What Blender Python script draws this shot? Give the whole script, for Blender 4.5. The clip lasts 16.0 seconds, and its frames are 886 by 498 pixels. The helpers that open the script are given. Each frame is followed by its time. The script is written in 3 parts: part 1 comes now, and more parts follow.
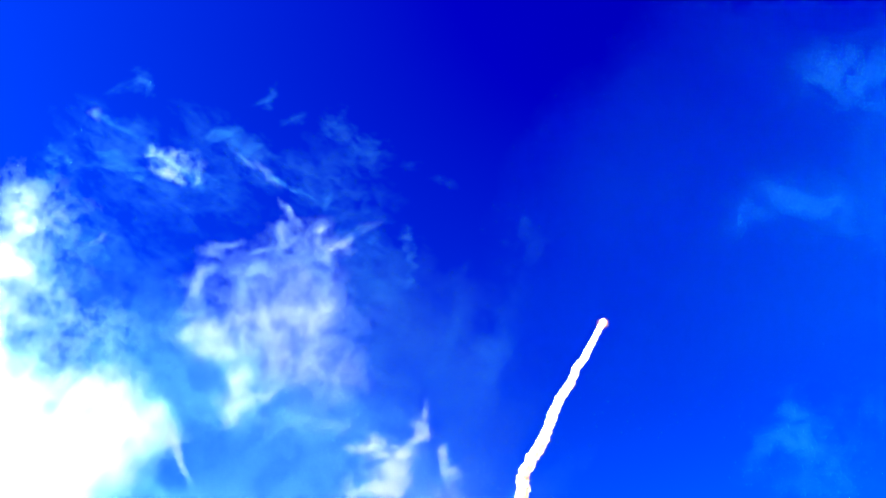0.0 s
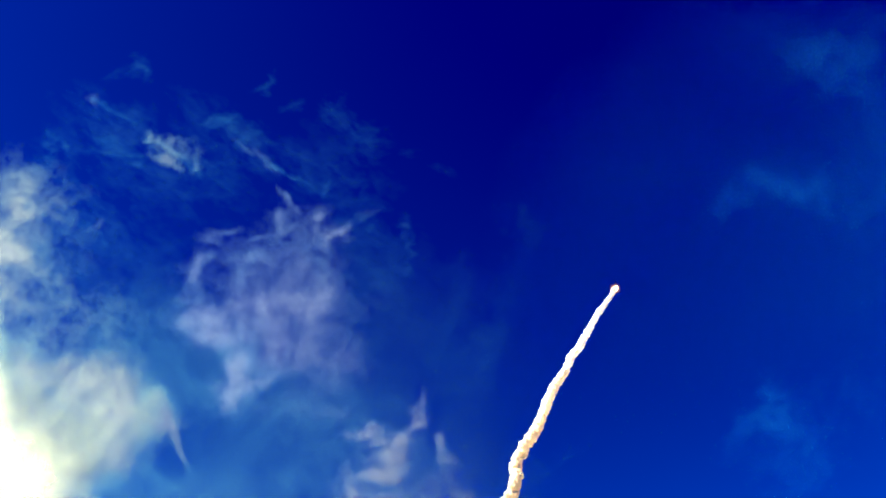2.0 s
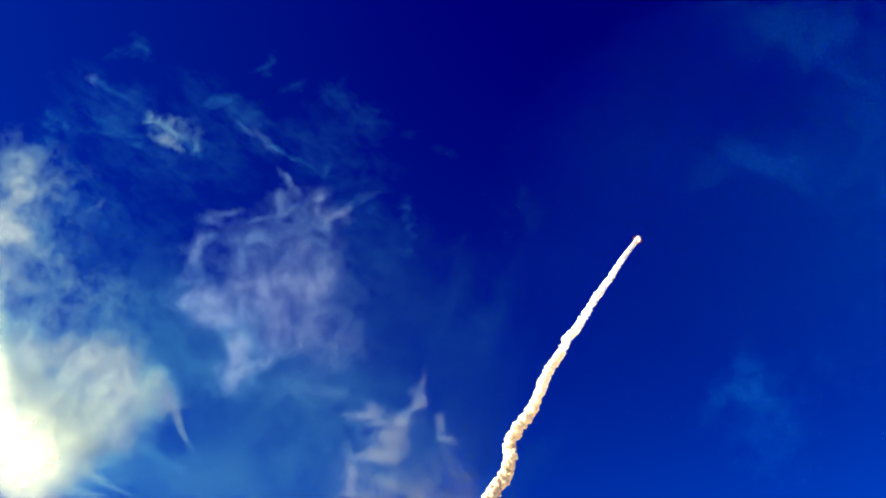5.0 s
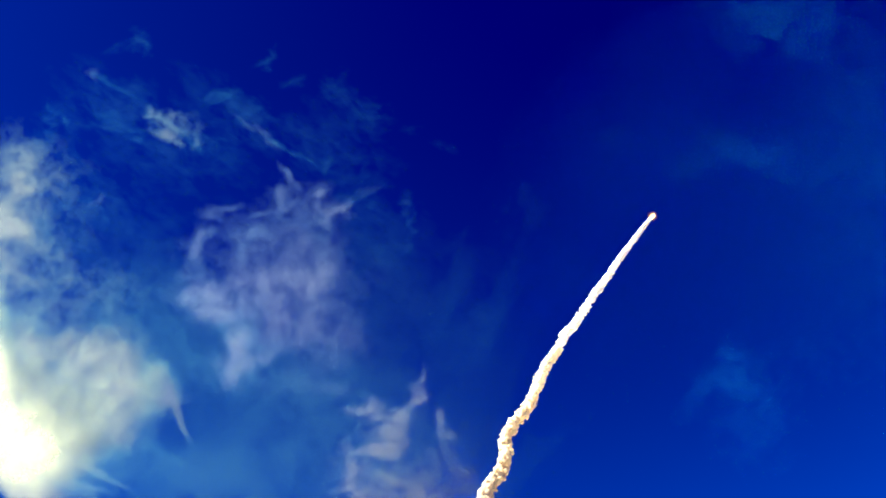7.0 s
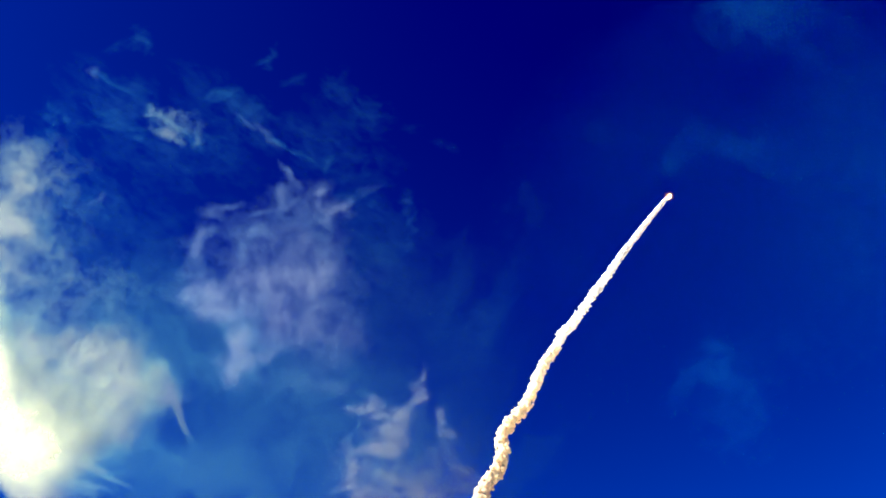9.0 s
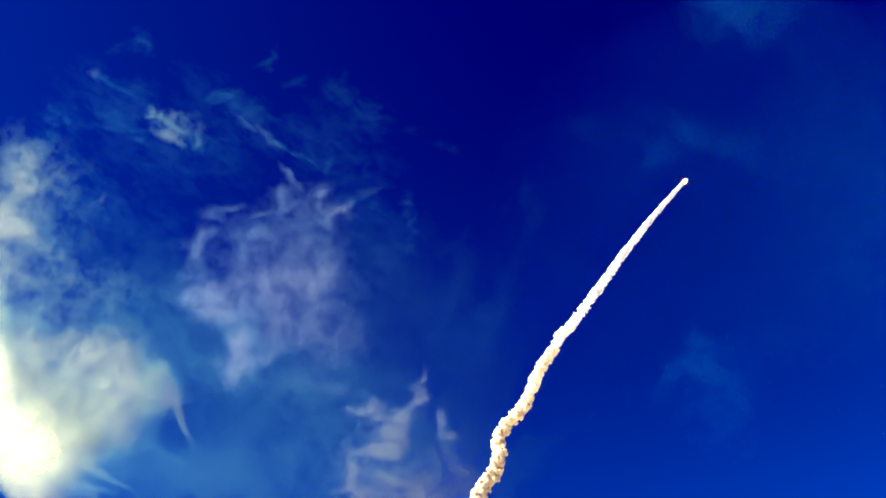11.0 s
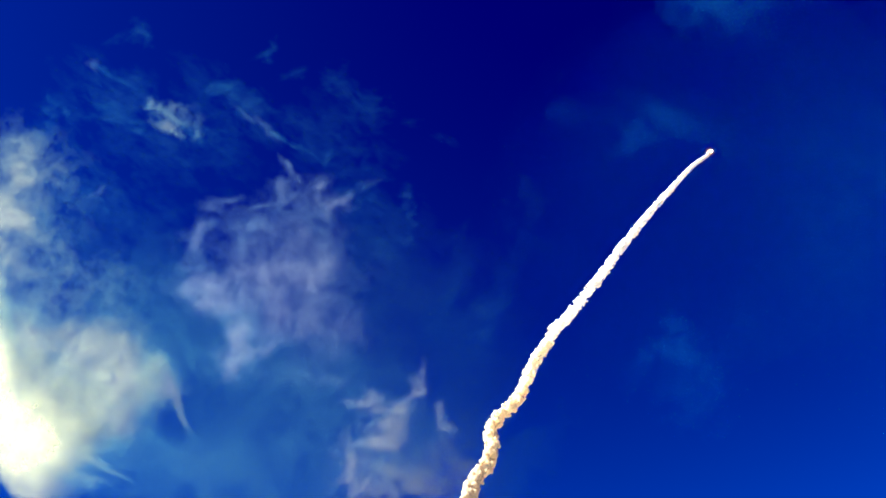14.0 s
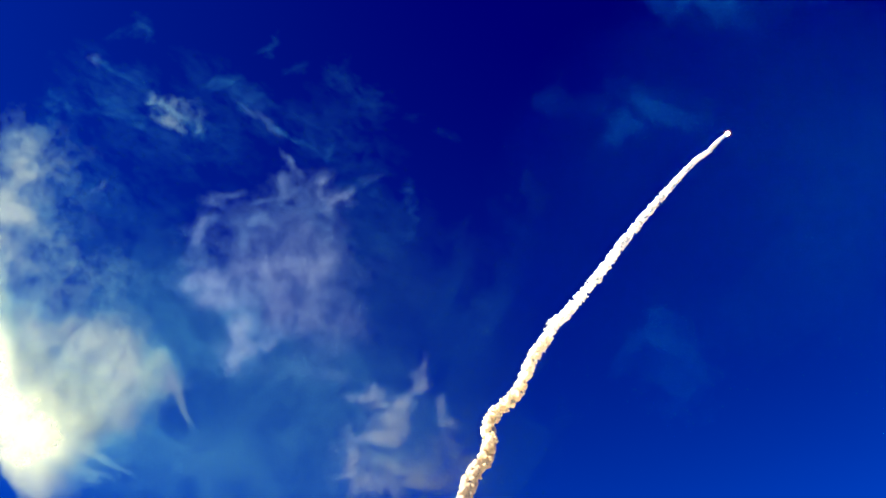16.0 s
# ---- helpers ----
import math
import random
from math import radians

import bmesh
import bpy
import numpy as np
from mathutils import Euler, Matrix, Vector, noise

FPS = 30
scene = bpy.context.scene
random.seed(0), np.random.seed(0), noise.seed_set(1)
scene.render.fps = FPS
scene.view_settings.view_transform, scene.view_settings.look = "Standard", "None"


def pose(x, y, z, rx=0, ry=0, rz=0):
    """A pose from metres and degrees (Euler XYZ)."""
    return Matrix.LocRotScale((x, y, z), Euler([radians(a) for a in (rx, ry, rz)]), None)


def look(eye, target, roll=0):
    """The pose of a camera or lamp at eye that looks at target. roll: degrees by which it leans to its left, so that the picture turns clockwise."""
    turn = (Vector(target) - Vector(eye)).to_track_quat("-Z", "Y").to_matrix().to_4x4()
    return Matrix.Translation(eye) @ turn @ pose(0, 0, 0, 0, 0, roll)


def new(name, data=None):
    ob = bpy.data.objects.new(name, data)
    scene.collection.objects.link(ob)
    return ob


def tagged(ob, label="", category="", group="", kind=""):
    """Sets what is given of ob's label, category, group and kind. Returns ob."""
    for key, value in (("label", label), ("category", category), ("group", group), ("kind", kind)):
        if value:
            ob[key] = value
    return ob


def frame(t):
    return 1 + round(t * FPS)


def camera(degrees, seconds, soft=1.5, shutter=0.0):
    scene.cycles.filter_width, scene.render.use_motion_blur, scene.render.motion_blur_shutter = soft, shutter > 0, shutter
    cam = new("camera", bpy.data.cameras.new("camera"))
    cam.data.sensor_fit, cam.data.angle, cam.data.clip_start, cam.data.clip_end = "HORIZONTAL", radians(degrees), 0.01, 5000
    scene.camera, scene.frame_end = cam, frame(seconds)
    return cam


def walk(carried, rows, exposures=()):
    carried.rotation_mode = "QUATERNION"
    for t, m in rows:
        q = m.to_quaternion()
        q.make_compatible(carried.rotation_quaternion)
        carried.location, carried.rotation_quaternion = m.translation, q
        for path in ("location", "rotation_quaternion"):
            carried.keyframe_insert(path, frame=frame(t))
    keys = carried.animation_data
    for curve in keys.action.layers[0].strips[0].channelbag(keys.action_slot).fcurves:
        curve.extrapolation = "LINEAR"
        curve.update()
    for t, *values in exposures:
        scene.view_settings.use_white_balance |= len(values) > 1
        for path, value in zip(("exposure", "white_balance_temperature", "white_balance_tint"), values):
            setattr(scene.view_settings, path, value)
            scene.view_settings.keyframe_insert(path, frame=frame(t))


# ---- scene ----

# ------------------------------------------------------------------ camera
cam = camera(62, 16.0, soft=1.8)
EYE = Vector((0.0, 0.0, 1.6))
# seconds and the turn in degrees of a phone held up at the sky from one stand
WALK = [
    (0.0, 130.683, 0.465, 0.457),
    (0.5, 130.751, 0.381, 0.411),
    (1.0, 130.625, 0.396, 0.414),
    (1.5, 130.553, 0.376, 0.348),
    (2.0, 129.751, 0.323, 0.161),
    (2.5, 129.074, 0.268, 0.089),
    (3.0, 129.044, 0.247, 0.088),
    (3.5, 128.969, 0.162, 0.037),
    (4.0, 128.653, 0.153, 0.080),
    (6.5, 128.144, 0.030, 0.013),
    (7.0, 128.000, 0.000, 0.000),
    (7.5, 128.131, 0.015, 0.015),
    (8.0, 128.042, -0.003, 0.031),
    (8.5, 127.996, -0.049, 0.035),
    (9.0, 127.903, -0.077, 0.004),
    (11.5, 128.048, -0.157, 0.035),
    (12.0, 127.915, -0.189, 0.043),
    (12.5, 127.774, -0.208, -0.151),
    (13.0, 127.671, -0.197, -0.142),
    (13.5, 127.563, -0.214, -0.149),
    (14.0, 127.455, -0.232, -0.155),
    (14.5, 127.376, -0.282, -0.113),
    (15.0, 127.252, -0.331, -0.097),
    (15.5, 127.089, -0.379, -0.110),
    (16.0, 127.083, -0.347, -0.075),
]

walk(cam, [(t, pose(*EYE, rx, ry, rz)) for t, rx, ry, rz in WALK],
     exposures=[(0.0, 4.32), (0.6, 4.27), (1.0, 4.05), (1.3, 3.35), (1.6, 2.9), (2.0, 2.72), (2.6, 2.65), (4.0, 2.63), (7.0, 2.57), (16.0, 2.53)])

# ------------------------------------------------------------------ light
SUN_AZIMUTH, SUN_HEIGHT = -103.0, 35.0
TO_SUN = Vector((math.sin(radians(SUN_AZIMUTH)) * math.cos(radians(SUN_HEIGHT)),
                 math.cos(radians(SUN_AZIMUTH)) * math.cos(radians(SUN_HEIGHT)), math.sin(radians(SUN_HEIGHT))))


def make_light():
    world = bpy.data.worlds.new("sky")
    scene.world = world
    world.use_nodes = True
    nt = world.node_tree
    nt.nodes.clear()
    out, back = nt.nodes.new("ShaderNodeOutputWorld"), nt.nodes.new("ShaderNodeBackground")
    sky = nt.nodes.new("ShaderNodeTexSky")
    sky.sky_type, sky.sun_disc = "NISHITA", False
    sky.sun_elevation, sky.sun_rotation = radians(SUN_HEIGHT), radians(SUN_AZIMUTH)
    sky.altitude, sky.air_density, sky.dust_density, sky.ozone_density = 300, 1.0, 0.25, 3.0
    # the phone's strongly saturated rendering of a deep blue sky
    gamma = nt.nodes.new("ShaderNodeGamma")
    gamma.inputs["Gamma"].default_value = 1.35
    deep, floor_at = nt.nodes.new("ShaderNodeVectorMath"), nt.nodes.new("ShaderNodeVectorMath")
    deep.operation, floor_at.operation = "MULTIPLY_ADD", "MAXIMUM"
    deep.inputs[1].default_value, deep.inputs[2].default_value = (0.06, 0.26, 1.0), (-0.3, -0.29, 0.0)
    floor_at.inputs[1].default_value = (0, 0, 0)
    nt.links.new(sky.outputs[0], gamma.inputs[0])
    nt.links.new(gamma.outputs[0], deep.inputs[0])
    nt.links.new(deep.outputs[0], floor_at.inputs[0])
    nt.links.new(floor_at.outputs[0], back.inputs[0])
    back.inputs[1].default_value = 0.0101
    nt.links.new(back.outputs[0], out.inputs[0])
    lamp = bpy.data.lights.new("sun", "SUN")
    lamp.energy, lamp.angle, lamp.color = 5.0, radians(0.6), (1.0, 0.96, 0.76)
    sun = new("sun", lamp)
    sun.matrix_world = look(TO_SUN * 3000, (0, 0, 0))


make_light()


# thin cloud lies many sheets deep
scene.cycles.transparent_max_bounces = 32


# ------------------------------------------------------------------ materials
def material(name):
    mat = bpy.data.materials.new(name)
    mat.use_nodes = True
    mat.node_tree.nodes.clear()
    return mat, mat.node_tree, mat.node_tree.nodes, mat.node_tree.links


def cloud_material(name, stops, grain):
    """Water droplets or ice: scatters light on and back, lets the sky through where it is thin. stops: thickness and
    colour;
    the shading is put into the colour by thickness: dim and blue in thin cloud, near white in thick."""
    mat, nt, nodes, links = material(name)
    out = nodes.new("ShaderNodeOutputMaterial")
    mix, scatter = nodes.new("ShaderNodeMixShader"), nodes.new("ShaderNodeMixShader")
    clear, back, front = nodes.new("ShaderNodeBsdfTransparent"), nodes.new("ShaderNodeBsdfTranslucent"), nodes.new("ShaderNodeBsdfDiffuse")
    scatter.inputs[0].default_value = 0.45
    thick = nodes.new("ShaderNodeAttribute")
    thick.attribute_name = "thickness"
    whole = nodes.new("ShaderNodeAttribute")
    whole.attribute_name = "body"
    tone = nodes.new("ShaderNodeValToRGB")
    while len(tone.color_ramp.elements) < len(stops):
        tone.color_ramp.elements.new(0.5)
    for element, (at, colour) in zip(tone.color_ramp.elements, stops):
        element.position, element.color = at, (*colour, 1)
    where = nodes.new("ShaderNodeTexCoord")
    fine = nodes.new("ShaderNodeTexNoise")
    fine.inputs["Scale"].default_value = grain
    fine.inputs["Detail"].default_value = 6
    fine.inputs["Roughness"].default_value = 0.6
    fine.inputs["Distortion"].default_value = 1.2
    span = nodes.new("ShaderNodeMapRange")
    span.inputs[1].default_value, span.inputs[2].default_value = 0.3, 0.7
    span.inputs[3].default_value, span.inputs[4].default_value = 0.80, 1.20
    mul = nodes.new("ShaderNodeMath")
    mul.operation, mul.use_clamp = "MULTIPLY", True
    links.new(where.outputs["Object"], fine.inputs["Vector"])
    links.new(fine.outputs[0], span.inputs[0])
    links.new(span.outputs[0], mul.inputs[0])
    links.new(thick.outputs["Fac"], mul.inputs[1])
    links.new(mul.outputs[0], mix.inputs[0])
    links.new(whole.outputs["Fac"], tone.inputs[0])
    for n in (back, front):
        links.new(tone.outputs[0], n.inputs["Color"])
    links.new(back.outputs[0], scatter.inputs[1])
    links.new(front.outputs[0], scatter.inputs[2])
    links.new(clear.outputs[0], mix.inputs[1])
    links.new(scatter.outputs[0], mix.inputs[2])
    links.new(mix.outputs[0], out.inputs[0])
    return mat


def smoke_material(name, light, dark):
    """Dense exhaust smoke with soft mottling; light soaks into it."""
    mat, nt, nodes, links = material(name)
    out, mix = nodes.new("ShaderNodeOutputMaterial"), nodes.new("ShaderNodeMixShader")
    front, through_it = nodes.new("ShaderNodeBsdfDiffuse"), nodes.new("ShaderNodeBsdfTranslucent")
    where, blot, grain = nodes.new("ShaderNodeTexCoord"), nodes.new("ShaderNodeTexNoise"), nodes.new("ShaderNodeTexNoise")
    blot.inputs["Scale"].default_value, grain.inputs["Scale"].default_value = 1.3, 5.0
    ramp, bump = nodes.new("ShaderNodeMix"), nodes.new("ShaderNodeBump")
    ramp.data_type = "RGBA"
    ramp.inputs[6].default_value, ramp.inputs[7].default_value = (*dark, 1), (*light, 1)
    bump.inputs["Strength"].default_value, bump.inputs["Distance"].default_value = 0.25, 2.0
    mix.inputs[0].default_value = 0.55
    span = nodes.new("ShaderNodeMapRange")
    span.inputs[1].default_value, span.inputs[2].default_value = 0.3, 0.6
    links.new(where.outputs["Object"], blot.inputs["Vector"])
    links.new(where.outputs["Object"], grain.inputs["Vector"])
    links.new(blot.outputs[0], span.inputs[0])
    links.new(span.outputs[0], ramp.inputs[0])
    links.new(grain.outputs[0], bump.inputs["Height"])
    for n in (front, through_it):
        links.new(ramp.outputs[2], n.inputs["Color"])
        links.new(bump.outputs[0], n.inputs["Normal"])
    links.new(front.outputs[0], mix.inputs[1])
    links.new(through_it.outputs[0], mix.inputs[2])
    links.new(mix.outputs[0], out.inputs[0])
    return mat


def plain_material(name, colour, rough, metal=0.0, scale=3.0, spread=0.25, glow=None):
    mat, nt, nodes, links = material(name)
    out, bsdf = nodes.new("ShaderNodeOutputMaterial"), nodes.new("ShaderNodeBsdfPrincipled")
    bsdf.inputs["Roughness"].default_value, bsdf.inputs["Metallic"].default_value = rough, metal
    where, noisy, ramp = nodes.new("ShaderNodeTexCoord"), nodes.new("ShaderNodeTexNoise"), nodes.new("ShaderNodeMix")
    noisy.inputs["Scale"].default_value, noisy.inputs["Detail"].default_value = scale, 8
    ramp.data_type = "RGBA"
    ramp.inputs[6].default_value = (*[c * (1 - spread) for c in colour], 1)
    ramp.inputs[7].default_value = (*[min(1, c * (1 + spread)) for c in colour], 1)
    links.new(where.outputs["Object"], noisy.inputs["Vector"])
    links.new(noisy.outputs[0], ramp.inputs[0])
    links.new(ramp.outputs[2], bsdf.inputs["Base Color"])
    if glow:
        bsdf.inputs["Emission Color"].default_value = (*glow[:3], 1)
        bsdf.inputs["Emission Strength"].default_value = glow[3]
    links.new(bsdf.outputs[0], out.inputs[0])
    return mat


def thin_glow(name, colour, strength, cover):
    mat, nt, nodes, links = material(name)
    out, mix = nodes.new("ShaderNodeOutputMaterial"), nodes.new("ShaderNodeMixShader")
    clear, fire = nodes.new("ShaderNodeBsdfTransparent"), nodes.new("ShaderNodeEmission")
    fire.inputs["Color"].default_value, fire.inputs["Strength"].default_value = (*colour, 1), strength
    mix.inputs[0].default_value = cover
    links.new(clear.outputs[0], mix.inputs[1])
    links.new(fire.outputs[0], mix.inputs[2])
    links.new(mix.outputs[0], out.inputs[0])
    return mat


# how bright each cloud looks in sunlight is painted by thickness
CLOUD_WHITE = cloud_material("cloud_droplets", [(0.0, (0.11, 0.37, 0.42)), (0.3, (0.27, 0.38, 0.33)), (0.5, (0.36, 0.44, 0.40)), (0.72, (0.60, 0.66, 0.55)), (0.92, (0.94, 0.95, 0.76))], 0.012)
CLOUD_THIN = cloud_material("thin_cloud", [(0.0, (0.12, 0.34, 0.62)), (0.2, (0.20, 0.33, 0.56)), (0.5, (0.29, 0.37, 0.53))], 0.012)
CLOUD_LOW = cloud_material("low_cloud", [(0.0, (0.12, 0.36, 0.62)), (0.2, (0.24, 0.38, 0.58)), (0.5, (0.38, 0.46, 0.58))], 0.014)
CLOUD_PUFF = cloud_material("cloud_puff", [(0.0, (0.10, 0.38, 0.50)), (0.2, (0.24, 0.37, 0.38)), (0.6, (0.40, 0.48, 0.38))], 0.02)
CLOUD_ICE = cloud_material("ice_wisps", [(0.0, (0.02, 0.39, 0.76)), (0.24, (0.34, 0.60, 0.72))], 0.008)
CLOUD_HAZE = cloud_material("haze", [(0.0, (0.07, 0.50, 0.62)), (0.3, (0.16, 0.52, 0.60))], 0.006)
CLOUD_FAR = cloud_material("ice_veil", [(0.0, (0.0, 0.23, 0.95)), (0.3, (0.02, 0.34, 0.95))], 0.006)
SMOKE_FRESH = smoke_material("fresh_smoke", (0.99, 0.99, 0.99), (0.98, 0.98, 0.97))
# step by step darker and more tan towards the foot of the trail
SMOKE_CREAM = smoke_material("cream_smoke", (0.95, 0.90, 0.78), (0.92, 0.86, 0.72))
SMOKE_BUFF = smoke_material("buff_smoke", (0.89, 0.79, 0.61), (0.85, 0.74, 0.56))
SMOKE_TAN = smoke_material("tan_smoke", (0.79, 0.67, 0.51), (0.74, 0.62, 0.46))
SMOKE_DEEP_TAN = smoke_material("deep_tan_smoke", (0.67, 0.55, 0.44), (0.61, 0.50, 0.40))
WHITE_PAINT = plain_material("white_paint", (0.78, 0.78, 0.76), 0.45)
DARK_METAL = plain_material("dark_metal", (0.09, 0.09, 0.10), 0.4, 1.0)
FIRE = plain_material("fire", (0.9, 0.8, 0.6), 0.8, glow=(1.0, 0.86, 0.66, 45.0))
# emission for the lens bloom around the flame, weaker outwards
GLOW_SHELLS = [thin_glow("flame_glow", colour, strength, 0.2) for colour, strength in (
    ((1.0, 0.56, 0.26), 0.75), ((1.0, 0.46, 0.20), 0.24), ((1.0, 0.42, 0.18), 0.045))]
# ground out of view, made pale so sunlight bounces up onto the smoke
BOUNCE_GROUND = plain_material("bounce_ground", (0.42, 0.38, 0.30), 0.95, scale=0.05, spread=0.3)


# ------------------------------------------------------------------ the sky's chart
# The chart is a flat map of the sky, touching it 38 degrees up and due north: CHART units to one radius, from the upper left corner.
CHART, MIDDLE = 1304.8, (784.0, 441.0)
TILT = pose(0, 0, 0, 128).to_3x3()


def heading(x, y):
    return (TILT @ Vector(((x - MIDDLE[0]) / CHART, (MIDDLE[1] - y) / CHART, -1))).normalized()


def headings(x, y):
    v = np.stack([(x - MIDDLE[0]) / CHART, (MIDDLE[1] - y) / CHART, -np.ones_like(x)], -1) @ np.array(TILT).T
    return v / np.linalg.norm(v, axis=-1, keepdims=True)


def mesh_object(name, verts, faces, mat, parent=None, label="", smooth=True):
    me = bpy.data.meshes.new(name)
    me.from_pydata([tuple(v) for v in verts], [], [tuple(f) for f in faces])
    me.materials.append(mat)
    if smooth:
        me.polygons.foreach_set("use_smooth", [True] * len(me.polygons))
    ob = new(name, me)
    ob.parent = parent
    return tagged(ob, label)


def part(name, bm, mat, parent, label=""):
    me = bpy.data.meshes.new(name)
    bm.to_mesh(me)
    bm.free()
    me.materials.append(mat)
    me.polygons.foreach_set("use_smooth", [True] * len(me.polygons))
    ob = new(name, me)
    ob.parent = parent
    return tagged(ob, label)


# ------------------------------------------------------------------ ground
def make_ground():
    n, size = 60, 9000.0
    verts, faces = [], []
    for j in range(n + 1):
        for i in range(n + 1):
            x, y = (i / n - 0.5) * size, (j / n - 0.5) * size
            far = min(1.0, math.hypot(x, y) / 600)
            verts.append((x, y, far * 3.0 * noise.noise((x / 500, y / 500, 0)) - 0.2 * far))
    for j in range(n):
        for i in range(n):
            a = j * (n + 1) + i
            faces.append((a, a + 1, a + n + 2, a + n + 1))
    tagged(mesh_object("ground", verts, faces, BOUNCE_GROUND), "flat unseen ground under the open sky, pale to bounce sunlight upward", "ground", kind="structure")


make_ground()


# ------------------------------------------------------------------ clouds
def lattice(x, y, seed):
    """Smooth gradient noise over the plane, about 0 to 1."""
    turns = np.random.RandomState(seed).rand(256, 256) * 2 * math.pi
    gx, gy = np.cos(turns), np.sin(turns)
    xi, yi = np.floor(x).astype(int), np.floor(y).astype(int)
    fx, fy = x - xi, y - yi
    u, v = fx ** 3 * (fx * (fx * 6 - 15) + 10), fy ** 3 * (fy * (fy * 6 - 15) + 10)

    def slope(i, j):
        a, b = (yi + j) % 256, (xi + i) % 256
        return gx[a, b] * (fx - i) + gy[a, b] * (fy - j)
    low = slope(0, 0) * (1 - u) + slope(1, 0) * u
    high = slope(0, 1) * (1 - u) + slope(1, 1) * u
    return 0.5 + 0.75 * (low * (1 - v) + high * v)


def fractal(x, y, seed, octaves=6, rough=0.55):
    total, weight, size = 0.0, 1.0, 0.0
    for k in range(octaves):
        turn = 0.5 + 0.6 * k
        u, v = x * math.cos(turn) - y * math.sin(turn), x * math.sin(turn) + y * math.cos(turn)
        total = total + weight * lattice(u * 2 ** k + 17.3 * k, v * 2 ** k + 9.1 * k, seed + k)
        size += weight
        weight *= rough
    return total / size


def make_cloud(name, label, lobes, mat, seed, radius, step=2.0, billow=60.0, warp=14.0, ragged=0.6, depth=20.0, most=0.97, stretch=(1.0, 1.0, 0.0),
               threads=0.2, parent=None, gain=1.0, swell=1.0, shells=1, cap=0.19):
    """A cloud from soft lobes (x, y, half length, half width, turn on the chart, cover), frayed by fractal noise. Its body swells
    to both sides where it is thick, in a front shell, a back shell and, in dense cloud, a heart between them."""
    reach = [max(l[2], l[3]) * 1.9 * swell + warp * 2 for l in lobes]
    x0, x1 = min(l[0] - r for l, r in zip(lobes, reach)), max(l[0] + r for l, r in zip(lobes, reach))
    y0, y1 = min(l[1] - r for l, r in zip(lobes, reach)), max(l[1] + r for l, r in zip(lobes, reach))
    x0, x1, y0, y1 = max(x0, -60), min(x1, 1800), max(y0, -130), min(y1, 960)
    gx, gy = np.meshgrid(np.arange(x0, x1, step), np.arange(y0, y1, step))
    # the noise may run in streaks
    su, sv, st = stretch
    c, s = math.cos(radians(st)), math.sin(radians(st))
    nx, ny = (gx * c + gy * s) / (billow * su), (-gx * s + gy * c) / (billow * sv)
    # the wind folds the cloud at two scales
    fold_x, fold_y = fractal(nx, ny, seed + 40, 3, 0.5) - 0.5, fractal(nx, ny, seed + 80, 3, 0.5) - 0.5
    wx, wy = gx + warp * 3 * fold_x, gy + warp * 3 * fold_y
    qx, qy = 1.3 * nx + fold_x * 0.5, 1.3 * ny + fold_y * 0.5
    field, smooth = np.zeros_like(gx), np.zeros_like(gx)
    for lx, ly, a, b, turn, cover in lobes:
        c, s = math.cos(radians(turn)), math.sin(radians(turn))
        a, b = a * swell, b * swell
        u, v = ((wx - lx) * c + (wy - ly) * s) / a, (-(wx - lx) * s + (wy - ly) * c) / b
        field += cover * np.exp(-(u * u + v * v) * 0.9)
        u, v = ((gx - lx) * c + (gy - ly) * s) / (a + 12), (-(gx - lx) * s + (gy - ly) * c) / (b + 12)
        smooth += cover * np.exp(-(u * u + v * v) * 0.9)
    tear = np.clip((fractal(qx, qy, seed, 7, 0.66) - 0.5) * 2.8 + 0.5, 0.0, 1.2)
    # fine threads, as the wind combs them out of thin cloud
    comb = fractal(qx * 1.3, qy * 1.3, seed + 7, 5, 0.55)
    comb = np.clip(1 - np.abs(comb - 0.5) * 7.0, 0, 1) ** 1.5
    tear = (1 - threads) * tear + threads * (0.3 * tear + 0.9 * comb)
    smooth = np.clip(smooth, 0, None) / (1 + np.clip(smooth, 0, None))
    top = max(0.02, float(field.max()))
    # frayed most where it is thin
    thin = 1 - np.clip(field / top, 0, 1)
    thick = field * (1 + ragged * (tear - 0.5) * 1.3) - ragged * 0.16 * top * thin * np.clip(0.75 - tear, 0, 1)
    border = np.minimum.reduce([gx - x0, x1 - gx, gy - y0, y1 - gy])
    thick = gain * np.clip(thick, 0, None) * np.clip(border / (warp + 6), 0, 1)
    thick = np.clip(most * (1 - np.exp(-thick * 1.15 / most)) - 0.004, 0, None)
    h, w = gx.shape
    ways = headings(gx, gy)
    # each shell takes its share of the cover
    share = np.minimum(1 - (1 - thick) ** (1 / shells), cap)
    cell = np.maximum.reduce([thick[:-1, :-1], thick[1:, :-1], thick[:-1, 1:], thick[1:, 1:]]) > 0.001
    j, i = np.nonzero(cell)
    k = j * w + i
    quads = np.stack([k, k + 1, k + w + 1, k + w], 1)
    used, back = np.unique(quads.ravel(), return_inverse=True)
    quads = back.reshape(-1, 4)
    swells = [-1.0] if shells == 1 else [2 * i / (shells - 1) - 1 for i in range(shells)]
    verts = np.concatenate([(ways * (radius + swell_to * (2.5 + 0.5 * depth * smooth[..., None]))).reshape(-1, 3)[used] for swell_to in swells])
    quads = np.concatenate([quads + i * len(used) for i in range(shells)])
    dens, body = np.tile(share.ravel()[used], shells), np.tile(thick.ravel()[used], shells)
    me = bpy.data.meshes.new(name)
    me.vertices.add(len(verts))
    me.vertices.foreach_set("co", verts.astype(np.float32).ravel())
